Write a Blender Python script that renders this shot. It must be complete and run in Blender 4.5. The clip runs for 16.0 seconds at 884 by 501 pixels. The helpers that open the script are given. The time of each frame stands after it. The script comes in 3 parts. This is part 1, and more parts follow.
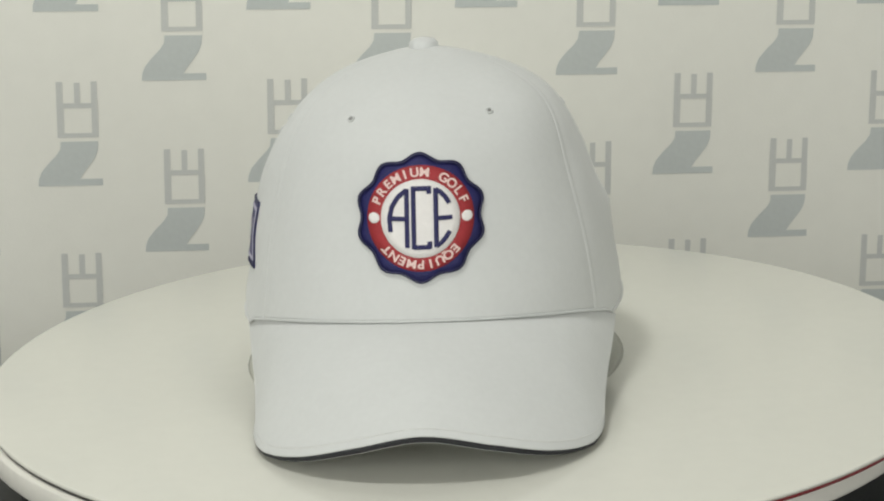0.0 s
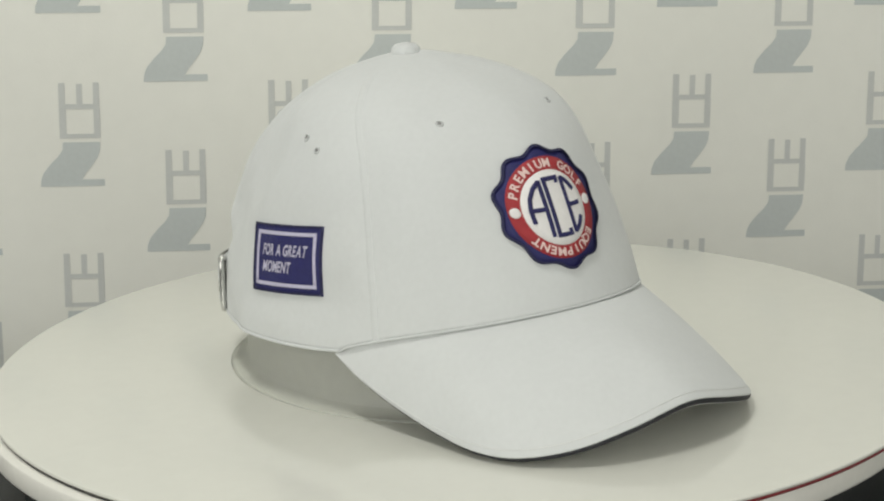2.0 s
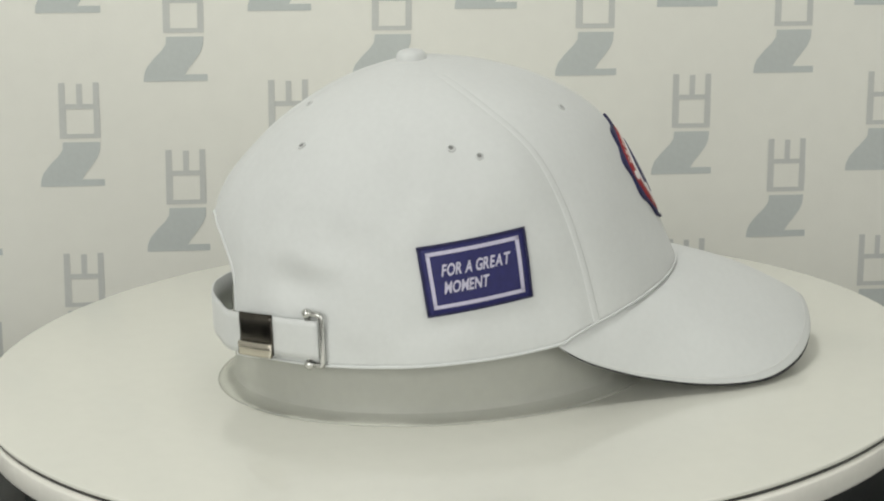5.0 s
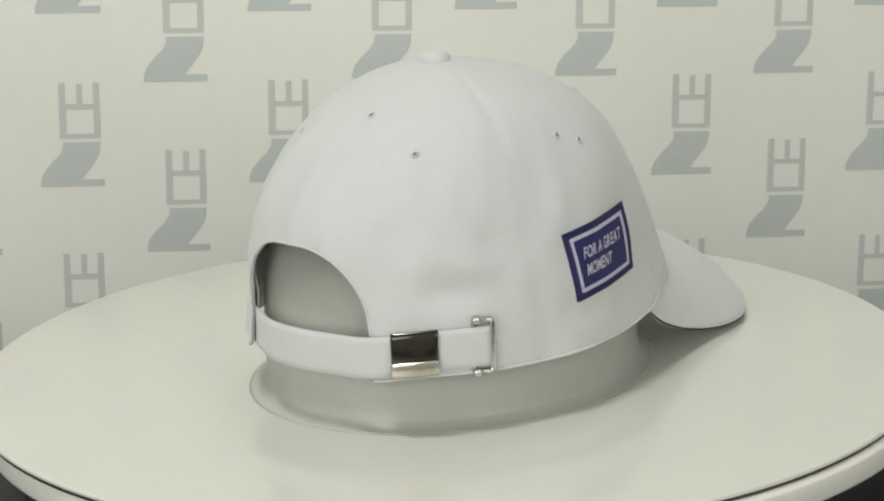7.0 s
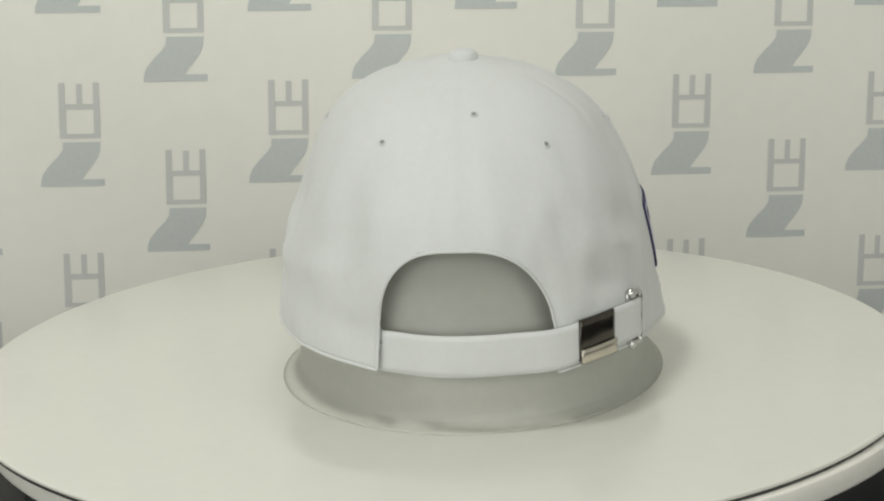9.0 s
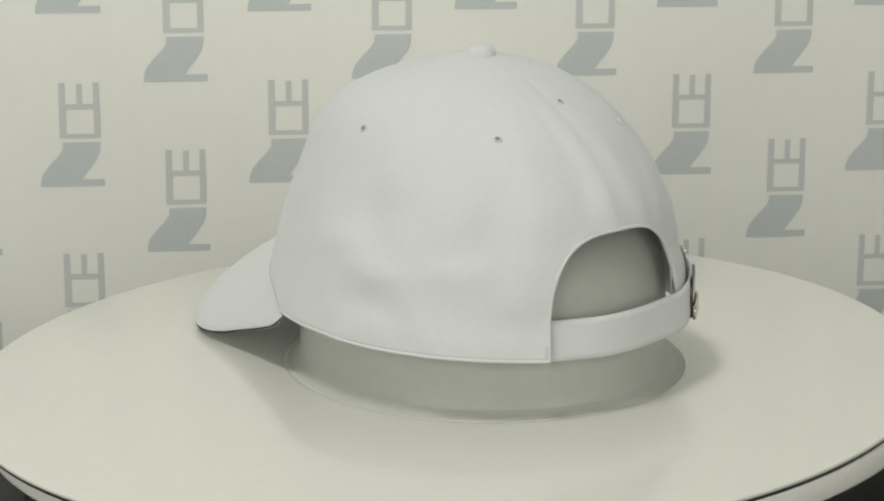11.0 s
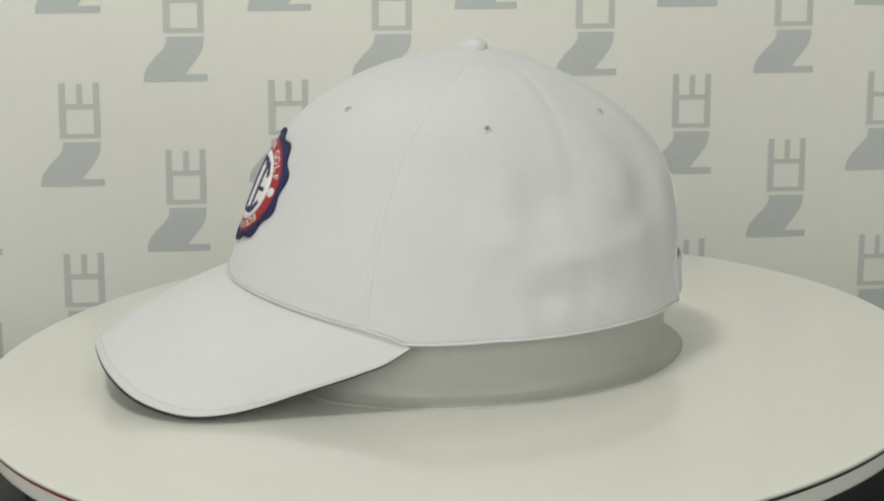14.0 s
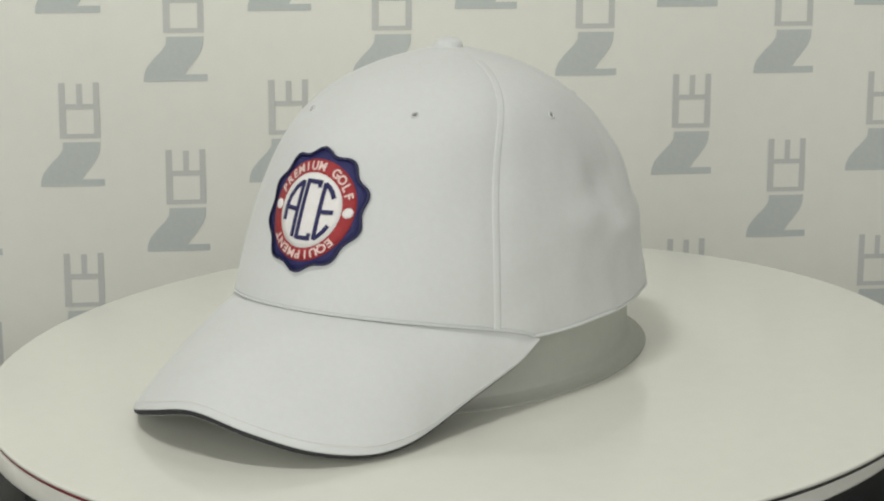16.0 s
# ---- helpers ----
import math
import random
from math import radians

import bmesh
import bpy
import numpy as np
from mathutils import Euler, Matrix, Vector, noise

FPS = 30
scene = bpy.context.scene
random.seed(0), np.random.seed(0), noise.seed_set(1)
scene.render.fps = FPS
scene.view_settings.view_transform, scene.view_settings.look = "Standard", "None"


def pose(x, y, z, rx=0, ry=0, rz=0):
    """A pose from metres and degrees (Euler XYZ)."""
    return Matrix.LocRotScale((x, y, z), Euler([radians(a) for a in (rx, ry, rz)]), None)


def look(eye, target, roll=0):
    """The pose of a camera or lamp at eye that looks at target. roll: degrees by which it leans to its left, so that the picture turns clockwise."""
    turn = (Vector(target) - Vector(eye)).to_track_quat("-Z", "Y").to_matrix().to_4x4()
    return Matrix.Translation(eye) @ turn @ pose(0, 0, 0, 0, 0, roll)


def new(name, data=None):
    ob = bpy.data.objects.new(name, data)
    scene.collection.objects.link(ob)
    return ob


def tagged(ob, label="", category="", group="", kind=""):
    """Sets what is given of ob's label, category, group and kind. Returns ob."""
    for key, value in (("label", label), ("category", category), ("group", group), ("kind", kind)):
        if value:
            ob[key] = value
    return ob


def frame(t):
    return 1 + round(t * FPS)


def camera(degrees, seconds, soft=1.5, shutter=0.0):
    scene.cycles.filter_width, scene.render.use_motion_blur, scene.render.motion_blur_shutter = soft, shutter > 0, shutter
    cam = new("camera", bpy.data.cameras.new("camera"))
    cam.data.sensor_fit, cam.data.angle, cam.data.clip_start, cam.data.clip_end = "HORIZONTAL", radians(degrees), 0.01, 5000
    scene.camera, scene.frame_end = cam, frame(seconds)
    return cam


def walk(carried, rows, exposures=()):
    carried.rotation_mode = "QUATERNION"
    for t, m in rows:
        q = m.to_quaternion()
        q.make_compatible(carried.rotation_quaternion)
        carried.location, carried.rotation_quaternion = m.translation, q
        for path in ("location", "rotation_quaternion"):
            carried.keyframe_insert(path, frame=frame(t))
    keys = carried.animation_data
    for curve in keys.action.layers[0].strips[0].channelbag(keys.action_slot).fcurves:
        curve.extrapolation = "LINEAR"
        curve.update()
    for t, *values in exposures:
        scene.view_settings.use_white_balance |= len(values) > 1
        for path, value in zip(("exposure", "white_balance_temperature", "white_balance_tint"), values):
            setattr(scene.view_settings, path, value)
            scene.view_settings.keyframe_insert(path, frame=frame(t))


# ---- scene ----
# camera: a phone on a stand that looks down on a turntable; its focus breathes once, early on
cam = camera(23.656, 16.0, soft=2.1)
EYE = Vector((0.0, -0.968, 0.3035))
AHEAD = Vector((-0.003911, 0.968117, -0.250467))
ROLL = -2.186
NEAR = EYE + AHEAD * 0.0078
walk(cam, [(0, look(NEAR, NEAR + AHEAD, ROLL)), (1.0, look(NEAR, NEAR + AHEAD, ROLL)), (1.2, look(EYE, EYE + AHEAD, ROLL)),
           (16.0, look(EYE, EYE + AHEAD, ROLL))], exposures=[(0, 0.05), (3.0, 0.06), (6.5, 0.10), (8.2, 0.10), (9.2, 0.05), (11.5, 0.02), (16.0, 0.0)])


# ---- light ----
world = bpy.data.worlds.new("world")
world.use_nodes = True
world.node_tree.nodes["Background"].inputs[0].default_value = (0.75, 0.78, 0.75, 1)
world.node_tree.nodes["Background"].inputs[1].default_value = 0.3
scene.world = world


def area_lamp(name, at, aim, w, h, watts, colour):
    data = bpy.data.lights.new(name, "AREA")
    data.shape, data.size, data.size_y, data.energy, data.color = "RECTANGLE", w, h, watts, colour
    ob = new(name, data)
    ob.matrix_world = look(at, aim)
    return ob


area_lamp("unseen_overhead_lamp", (-0.42, -0.36, 1.86), (-0.40, -0.34, 0), 0.32, 0.24, 12.8, (1.0, 1.0, 0.965))
# Added behind the banner to throw faint shadow edges forward; no known fixture.
area_lamp("unseen_overhead_lamp", (0.30, 0.85, 1.86), (0.28, 0.80, 0), 0.32, 0.24, 3, (1.0, 1.0, 0.965))
# Unseen broad fills, added to brighten the banner and upright faces.
area_lamp("front_fill", (-1.00, -1.65, 0.50), (0.0, 0.3, 0.02), 1.5, 1.3, 14.0, (1.0, 1.0, 0.965))
area_lamp("front_fill", (1.05, -1.65, 0.50), (0.0, 0.3, 0.02), 1.5, 1.3, 9.6, (1.0, 1.0, 0.965))


# ---- materials ----
def material(name, colour, rough=0.6, metal=0.0, vary=0.06, scale=40.0, bump=0.0, bump_scale=900.0, coat=0.0, spread=0.0):
    """A surface with variation at two scales and fine relief."""
    m = bpy.data.materials.new(name)
    m.use_nodes = True
    t = m.node_tree
    b = t.nodes["Principled BSDF"]
    b.inputs["Roughness"].default_value, b.inputs["Metallic"].default_value = rough, metal
    b.inputs["Coat Weight"].default_value = coat
    b.inputs["Coat Roughness"].default_value = 0.12
    co = t.nodes.new("ShaderNodeTexCoord")
    big, small = t.nodes.new("ShaderNodeTexNoise"), t.nodes.new("ShaderNodeTexNoise")
    big.inputs["Scale"].default_value, small.inputs["Scale"].default_value = scale, scale * 12
    big.inputs["Detail"].default_value = 4
    for n in (big, small):
        t.links.new(co.outputs["Object"], n.inputs["Vector"])
    mix = t.nodes.new("ShaderNodeMath")
    mix.operation = "ADD"
    t.links.new(big.outputs["Fac"], mix.inputs[0]), t.links.new(small.outputs["Fac"], mix.inputs[1])
    ramp = t.nodes.new("ShaderNodeMapRange")
    ramp.inputs["From Min"].default_value, ramp.inputs["From Max"].default_value = 0.6, 1.4
    ramp.inputs["To Min"].default_value, ramp.inputs["To Max"].default_value = 1 - vary, 1 + vary
    t.links.new(mix.outputs[0], ramp.inputs["Value"])
    tint = t.nodes.new("ShaderNodeVectorMath")
    tint.operation = "SCALE"
    tint.inputs[0].default_value = colour
    t.links.new(ramp.outputs[0], tint.inputs["Scale"])
    t.links.new(tint.outputs[0], b.inputs["Base Color"])
    if spread:
        r = t.nodes.new("ShaderNodeMapRange")
        r.inputs["To Min"].default_value, r.inputs["To Max"].default_value = max(rough - spread, 0.02), rough + spread
        t.links.new(big.outputs["Fac"], r.inputs["Value"]), t.links.new(r.outputs[0], b.inputs["Roughness"])
    if bump:
        n = t.nodes.new("ShaderNodeTexNoise")
        n.inputs["Scale"].default_value = bump_scale
        t.links.new(co.outputs["Object"], n.inputs["Vector"])
        bp = t.nodes.new("ShaderNodeBump")
        bp.inputs["Strength"].default_value, bp.inputs["Distance"].default_value = bump, 0.0006
        t.links.new(n.outputs["Fac"], bp.inputs["Height"]), t.links.new(bp.outputs[0], b.inputs["Normal"])
    return m


def twill(name, colour, threads=1500.0, strength=0.25):
    """Cotton twill: fine thread relief, soft cloudy creases and a matt face."""
    m = material(name, colour, 0.85, vary=0.025, scale=30)
    t = m.node_tree
    b = t.nodes["Principled BSDF"]
    b.inputs["Sheen Weight"].default_value = 0.15
    co = t.nodes.new("ShaderNodeTexCoord")
    wave = t.nodes.new("ShaderNodeTexNoise")
    wave.inputs["Scale"].default_value, wave.inputs["Detail"].default_value = threads, 2
    t.links.new(co.outputs["Object"], wave.inputs["Vector"])
    folds = t.nodes.new("ShaderNodeTexNoise")
    folds.inputs["Scale"].default_value, folds.inputs["Detail"].default_value = 45, 3
    t.links.new(co.outputs["Object"], folds.inputs["Vector"])
    fine, soft = t.nodes.new("ShaderNodeBump"), t.nodes.new("ShaderNodeBump")
    fine.inputs["Strength"].default_value, fine.inputs["Distance"].default_value = strength, 0.0002
    soft.inputs["Strength"].default_value, soft.inputs["Distance"].default_value = 0.25, 0.002
    t.links.new(folds.outputs["Fac"], soft.inputs["Height"])
    t.links.new(wave.outputs["Fac"], fine.inputs["Height"])
    t.links.new(soft.outputs[0], fine.inputs["Normal"]), t.links.new(fine.outputs[0], b.inputs["Normal"])
    return m


def frosted(name, colour, clear, tint=(0.93, 0.935, 0.90, 1), glow=0.5):
    """Thin frosted plastic sheet that lets light and part of what is behind it through."""
    m = material(name, colour, 0.36, vary=0.05, scale=15)
    t = m.node_tree
    see, mix = t.nodes.new("ShaderNodeBsdfTransparent"), t.nodes.new("ShaderNodeMixShader")
    milk, both = t.nodes.new("ShaderNodeBsdfTranslucent"), t.nodes.new("ShaderNodeMixShader")
    see.inputs["Color"].default_value = tint
    milk.inputs["Color"].default_value = (*colour, 1)
    mix.inputs["Fac"].default_value, both.inputs["Fac"].default_value = clear, glow
    t.links.new(t.nodes["Principled BSDF"].outputs[0], both.inputs[1]), t.links.new(milk.outputs[0], both.inputs[2])
    t.links.new(both.outputs[0], mix.inputs[1]), t.links.new(see.outputs[0], mix.inputs[2])
    t.links.new(mix.outputs[0], t.nodes["Material Output"].inputs["Surface"])
    return m


WHITE_TWILL = twill("white_twill", (0.592, 0.608, 0.597))
WHITE_LINING = twill("white_lining", (0.62, 0.63, 0.61), 900)
STITCH = material("white_thread", (0.68, 0.69, 0.67), 0.8, bump=0.5, bump_scale=2500)
BLACK_CORD = material("black_cord", (0.012, 0.013, 0.016), 0.7, bump=0.4, bump_scale=1800)
NAVY = material("navy_thread", (0.013, 0.013, 0.10), 0.6, vary=0.25, scale=300, bump=0.5, bump_scale=2200)
NAVY_MID = material("deep_navy_thread", (0.014, 0.013, 0.085), 0.6, vary=0.25, scale=300, bump=0.5, bump_scale=2200)
NAVY_DARK = material("dark_navy_thread", (0.010, 0.010, 0.055), 0.6, vary=0.25, scale=300, bump=0.5, bump_scale=2200)
RED = material("red_thread", (0.34, 0.022, 0.028), 0.6, vary=0.2, scale=300, bump=0.5, bump_scale=2200)
PALE = material("pale_thread", (0.78, 0.76, 0.74), 0.65, vary=0.06, scale=300, bump=0.5, bump_scale=2200)
PINK = material("rosy_white_thread", (0.75, 0.56, 0.52), 0.65, vary=0.1, scale=300, bump=0.4, bump_scale=2200)
LILAC = material("lilac_grey_thread", (0.50, 0.48, 0.60), 0.65, vary=0.08, scale=300, bump=0.4, bump_scale=2200)
HOLE_SHADE = material("eyelet_hole_shade", (0.24, 0.24, 0.23), 0.9)
METAL = material("polished_brass", (0.62, 0.58, 0.50), 0.16, 1.0, vary=0.1, scale=120, spread=0.06)
# Brass lowered in colour to imitate dark surroundings mirrored in the clasp.
REFLECTED_DARK = material("dark_polished_brass", (0.10, 0.092, 0.08), 0.12, 1.0, vary=0.3, scale=150, spread=0.08)
STEEL = material("polished_steel", (0.60, 0.60, 0.58), 0.15, 1.0, vary=0.1, scale=120, spread=0.06)
MILKY = frosted("frosted_plastic", (0.61, 0.615, 0.565), 0.48, (0.95, 0.955, 0.93, 1), 0.2)
GLOSSY = material("glossy_white_board", (0.69, 0.69, 0.622), 0.40, vary=0.02, scale=9, coat=0.7, spread=0.06)
BAND = material("white_plastic_band", (0.74, 0.73, 0.67), 0.4, vary=0.04, scale=20)
RED_EDGE = material("red_edge", (0.22, 0.02, 0.025), 0.5, vary=0.2)
BLACK_EDGE = material("black_edge", (0.025, 0.025, 0.022), 0.5, vary=0.2)
BLACK = material("black_plastic", (0.012, 0.014, 0.014), 0.55, vary=0.3, bump=0.2)
PAPER = material("matt_banner", (0.80, 0.80, 0.735), 0.75, vary=0.02, scale=6, bump=0.1, bump_scale=500)
PRINT = material("grey_print", (0.535, 0.57, 0.555), 0.75, vary=0.04, scale=30)
PRINT_PALE = material("pale_grey_print", (0.57, 0.585, 0.56), 0.75, vary=0.04, scale=30)
PAINT = material("white_wall_paint", (0.78, 0.78, 0.75), 0.9, vary=0.05, scale=3, bump=0.1)
CEILING = material("white_ceiling_paint", (0.75, 0.75, 0.72), 0.9, vary=0.03, scale=3)
CARPET = material("grey_floor", (0.35, 0.35, 0.33), 0.9, vary=0.2, scale=10)


# ---- building ----
def part(name, verts, faces, mat, parent=None, label="", smooth=True, thick=0.0, offset=-1.0, bevel=0.0):
    """One mesh object, under a thing or a part."""
    me = bpy.data.meshes.new(name)
    me.from_pydata([tuple(v) for v in verts], [], faces)
    me.update()
    bm = bmesh.new()
    bm.from_mesh(me)
    bmesh.ops.remove_doubles(bm, verts=bm.verts, dist=1e-6)
    bmesh.ops.recalc_face_normals(bm, faces=bm.faces)
    if smooth:
        for f in bm.faces:
            f.smooth = True
    bm.to_mesh(me)
    bm.free()
    me.materials.append(mat)
    ob = new(name, me)
    if parent:
        ob.parent = parent
    if thick:
        s = ob.modifiers.new("thickness", "SOLIDIFY")
        s.thickness, s.offset = thick, offset
    if bevel:
        b = ob.modifiers.new("edge", "BEVEL")
        b.width, b.segments, b.limit_method = bevel, 3, "ANGLE"
    return tagged(ob, label) if label else ob


def grid(rows, closed=False):
    """Verts and faces of a sheet given as rows of points of one length."""
    n = len(rows[0])
    verts = [v for r in rows for v in r]
    faces = []
    for j in range(len(rows) - 1):
        for i in range(n if closed else n - 1):
            k = (i + 1) % n
            faces.append((j * n + i, j * n + k, (j + 1) * n + k, (j + 1) * n + i))
    return verts, faces


def lathe(profile, n=128):
    """Verts and faces of a turned body from (radius, height) pairs."""
    rows = [[(r * math.cos(2 * math.pi * i / n), r * math.sin(2 * math.pi * i / n), z) for i in range(n)] for r, z in profile]
    return grid(rows, True)


def tube(path, r, closed=False, n=10):
    """A round wire along a path."""
    pts = [Vector(p) for p in path]
    rows = []
    for i, p in enumerate(pts):
        a = pts[i - 1] if (i or closed) else p
        b = pts[(i + 1) % len(pts)] if (i < len(pts) - 1 or closed) else p
        d = (b - a).normalized()
        s = d.cross(Vector((0.31, 0.17, 0.93))).normalized()
        u = d.cross(s)
        rows.append([p + r * (math.cos(2 * math.pi * k / n) * s + math.sin(2 * math.pi * k / n) * u) for k in range(n)])
    if closed:
        rows.append(rows[0])
    return grid(rows, True)


def box(x0, x1, y0, y1, z0, z1):
    v = [(x, y, z) for x in (x0, x1) for y in (y0, y1) for z in (z0, z1)]
    return v, [(0, 1, 3, 2), (4, 6, 7, 5), (0, 4, 5, 1), (2, 3, 7, 6), (0, 2, 6, 4), (1, 5, 7, 3)]


# ---- the room round the stand ----
def room():
    x0, x1, y0, y1, z0, z1 = -1.9, 1.9, -2.0, 1.5, -0.80, 1.95
    w = 0.1
    for name, b in (("wall_north", (x0 - w, x1 + w, y1, y1 + w, z0, z1)), ("wall_south", (x0 - w, x1 + w, y0 - w, y0, z0, z1)),
                    ("wall_west", (x0 - w, x0, y0, y1, z0, z1)), ("wall_east", (x1, x1 + w, y0, y1, z0, z1))):
        tagged(part(name, *box(*b), PAINT, smooth=False), "plain white painted studio wall", kind="structure")
    tagged(part("floor", *box(x0 - w, x1 + w, y0 - w, y1 + w, z0 - w, z0), CARPET, smooth=False), "grey carpet floor of the studio", kind="structure")
    tagged(part("ceiling", *box(x0 - w, x1 + w, y0 - w, y1 + w, z1, z1 + w), CEILING, smooth=False), "white painted ceiling of the studio", kind="structure")


def desk():
    d = tagged(new("desk"), "black covered desk under the turntable", "desk")
    part("desktop", *box(-0.5, 0.5, -0.45, 0.165, -0.095, -0.058), BLACK, d, smooth=False, bevel=0.004)
    for x in (-0.46, 0.46):
        for y in (-0.40, 0.12):
            part("leg", *box(x - 0.025, x + 0.025, y - 0.025, y + 0.025, -0.8, -0.095), BLACK, d, smooth=False, bevel=0.003)


# ---- the printed banner ----
BANNER_ORIGIN = Vector((0, 0.36, 0.1))
YAW, LEAN, TILT = 0.12306, 0.01125, -0.04442


def banner_axes():
    h = Vector((math.cos(YAW), math.sin(YAW), 0))
    n = Vector((-math.sin(YAW), math.cos(YAW), 0))
    v = math.cos(LEAN) * Vector((0, 0, 1)) + math.sin(LEAN) * n
    a = math.cos(TILT) * h + math.sin(TILT) * v
    b = -math.sin(TILT) * h + math.cos(TILT) * v
    return a, b, a.cross(b)


def rect(x0, x1, y0, y1):
    return [(x0, y0), (x1, y0), (x1, y1), (x0, y1)]


def banner():
    a, b, n = banner_axes()
    m = Matrix((( a.x, b.x, n.x, BANNER_ORIGIN.x), (a.y, b.y, n.y, BANNER_ORIGIN.y), (a.z, b.z, n.z, BANNER_ORIGIN.z), (0, 0, 0, 1)))
    rows = []
    for j in range(30):
        v = -0.897 + 1.45 * j / 29
        rows.append([(-0.62 + 1.24 * i / 59, v, 0.0001 * noise.noise((i * 0.12, j * 0.15, 3.0))) for i in range(60)])
    ob = tagged(part("backdrop", *grid(rows), PAPER), "off-white banner printed with rows of grey emblems", kind="structure")
    ob.matrix_world = m
    s = 0.000355
    slim = [rect(36, 47, 138, 185), rect(67, 77, 147, 183), rect(96, 106.5, 138, 185), rect(47, 96, 138, 147),
            rect(36, 48, 86, 138), rect(96, 107, 86, 138), rect(48, 96, 86, 94)]
    foot = [(0, 0), (112, 0), (112, 12), (73, 12), (79, 22), (90, 36), (100, 50), (105, 63), (106, 79), (41, 79), (40, 66), (33, 55), (19, 41), (6, 25), (1, 12)]
    def outline(polys):
        verts, faces = [], []
        for p in polys:
            k = len(verts)
            verts += [(x * s, y * s, 0.0003) for x, y in p]
            faces.append(tuple(range(k, k + len(p))))
        return verts, faces
    upper = part("emblem_top", *outline(slim), PRINT_PALE, ob, smooth=False)
    lower = part("emblem_foot", *outline([foot]), PRINT, ob, smooth=False)
    first = True
    for row in range(-2, 6):
        for col in range(-1, 6):
            for k in (0, 1):
                at = Matrix.Translation((-0.25319 + col * 0.13045 + k * 0.06516 - 0.00051 * row, 0.01725 - row * 0.10925 - k * 0.04357, 0))
                for src in (upper, lower):
                    o = src if first else src.copy()
                    if not first:
                        scene.collection.objects.link(o)
                        o.parent = ob
                    o.matrix_basis = at
                first = False


# ---- the turntable ----
def turntable():
    t = tagged(new("turntable"), "white glossy round motorised display turntable with black base", "turntable")
    part("base", *lathe([(0.0, -0.058), (0.205, -0.058), (0.207, -0.055), (0.207, -0.020), (0.204, -0.0143), (0.0, -0.0143)]), BLACK, t, "black plastic base")
    part("band", *lathe([(0.0, -0.0143), (0.2222, -0.0143), (0.2232, -0.0139), (0.2236, -0.0128), (0.2236, -0.0046), (0.2231, -0.0038), (0.0, -0.0038)]), BAND, t, "off-white plastic rim band")
    top = part("top_plate", *lathe([(0.0, -0.0022), (0.2242, -0.0022), (0.2250, -0.0016), (0.22515, -0.0007), (0.2248, -0.0001), (0.2243, 0.0), (0.12, 0.0), (0.0, 0.0)], 200), GLOSSY, t, "glossy off-white round plate")
    for name, a0, a1, mat in (("red_rim", -132, -35, RED_EDGE), ("black_rim", -35, 228, BLACK_EDGE)):
        n = 120
        rows = []
        for r, z in ((0.20, -0.0022), (0.2239, -0.0022), (0.2241, -0.0028), (0.2239, -0.0037), (0.20, -0.0037)):
            rows.append([(r * math.cos(radians(a0 + (a1 - a0) * i / n)), r * math.sin(radians(a0 + (a1 - a0) * i / n)), z) for i in range(n + 1)])
        part(name, *grid(rows), mat, top)
    return t, top


# ---- the cap: a crown of elliptic sections, with its own heights and reaches ----
TOP = 0.1476
XC = 0.001
KNOTS = [  # height, half width, reach to the front, reach to the back
    (0.1476, 0.0, 0.0, 0.0), (0.1445, 0.019, 0.026, 0.017), (0.1390, 0.037, 0.049, 0.034), (0.1270, 0.056, 0.070, 0.058),
    (0.1175, 0.0635, 0.081, 0.0735), (0.1100, 0.068, 0.0865, 0.083), (0.0975, 0.0745, 0.0935, 0.0930), (0.0887, 0.078, 0.098, 0.0978),
    (0.0800, 0.081, 0.1018, 0.1005), (0.0700, 0.084, 0.1058, 0.1022), (0.0550, 0.087, 0.1122, 0.1038), (0.0450, 0.0885, 0.1155, 0.1045),
    (0.0350, 0.0895, 0.1185, 0.1045), (0.0200, 0.0895, 0.1225, 0.1035)]


def smoothed(column):
    w = np.array([math.sqrt(TOP - k[0]) for k in KNOTS])
    y = np.array([k[column] for k in KNOTS])
    fine = np.linspace(-0.36, 0.36, 1441)
    vals = np.interp(np.abs(fine), w, y) * np.sign(fine)
    g = np.exp(-0.5 * (np.arange(-60, 61) / 24.0) ** 2)
    vals = np.convolve(np.pad(vals, 60, mode="reflect", reflect_type="odd"), g / g.sum(), mode="valid")
    return fine, vals


CURVES = [smoothed(1), smoothed(2), smoothed(3)]


def reach(z):
    w = math.sqrt(max(TOP - z, 0.0))
    return [float(np.interp(w, *c)) for c in CURVES]


DENTS = [  # azimuth in degrees, height, depth, spread in degrees, spread in height
    (12, 0.087, 0.0030, 10, 0.013), (0, 0.0735, -0.0012, 7, 0.008), (18, 0.0635, -0.0022, 10, 0.007), (38, 0.066, -0.0016, 9, 0.007),
    (49, 0.085, 0.0038, 7, 0.016), (61, 0.081, -0.0012, 5, 0.016), (12, 0.049, 0.0016, 11, 0.007), (56, 0.045, 0.0014, 12, 0.008),
    (152, 0.080, 0.0026, 7, 0.012), (137, 0.062, 0.0028, 9, 0.008), (144, 0.071, -0.0012, 6, 0.005), (166, 0.100, 0.0016, 5, 0.016), (176, 0.046, 0.0012, 12, 0.007),
    (198, 0.052, 0.0030, 13, 0.016), (-18, 0.052, 0.0012, 10, 0.014), (112, 0.105, 0.0012, 10, 0.012), (122, 0.088, 0.0012, 7, 0.010), (75, 0.103, 0.0012, 9, 0.014), (-25, 0.125, -0.0040, 40, 0.018),
    (197, 0.106, -0.0024, 15, 0.018)]
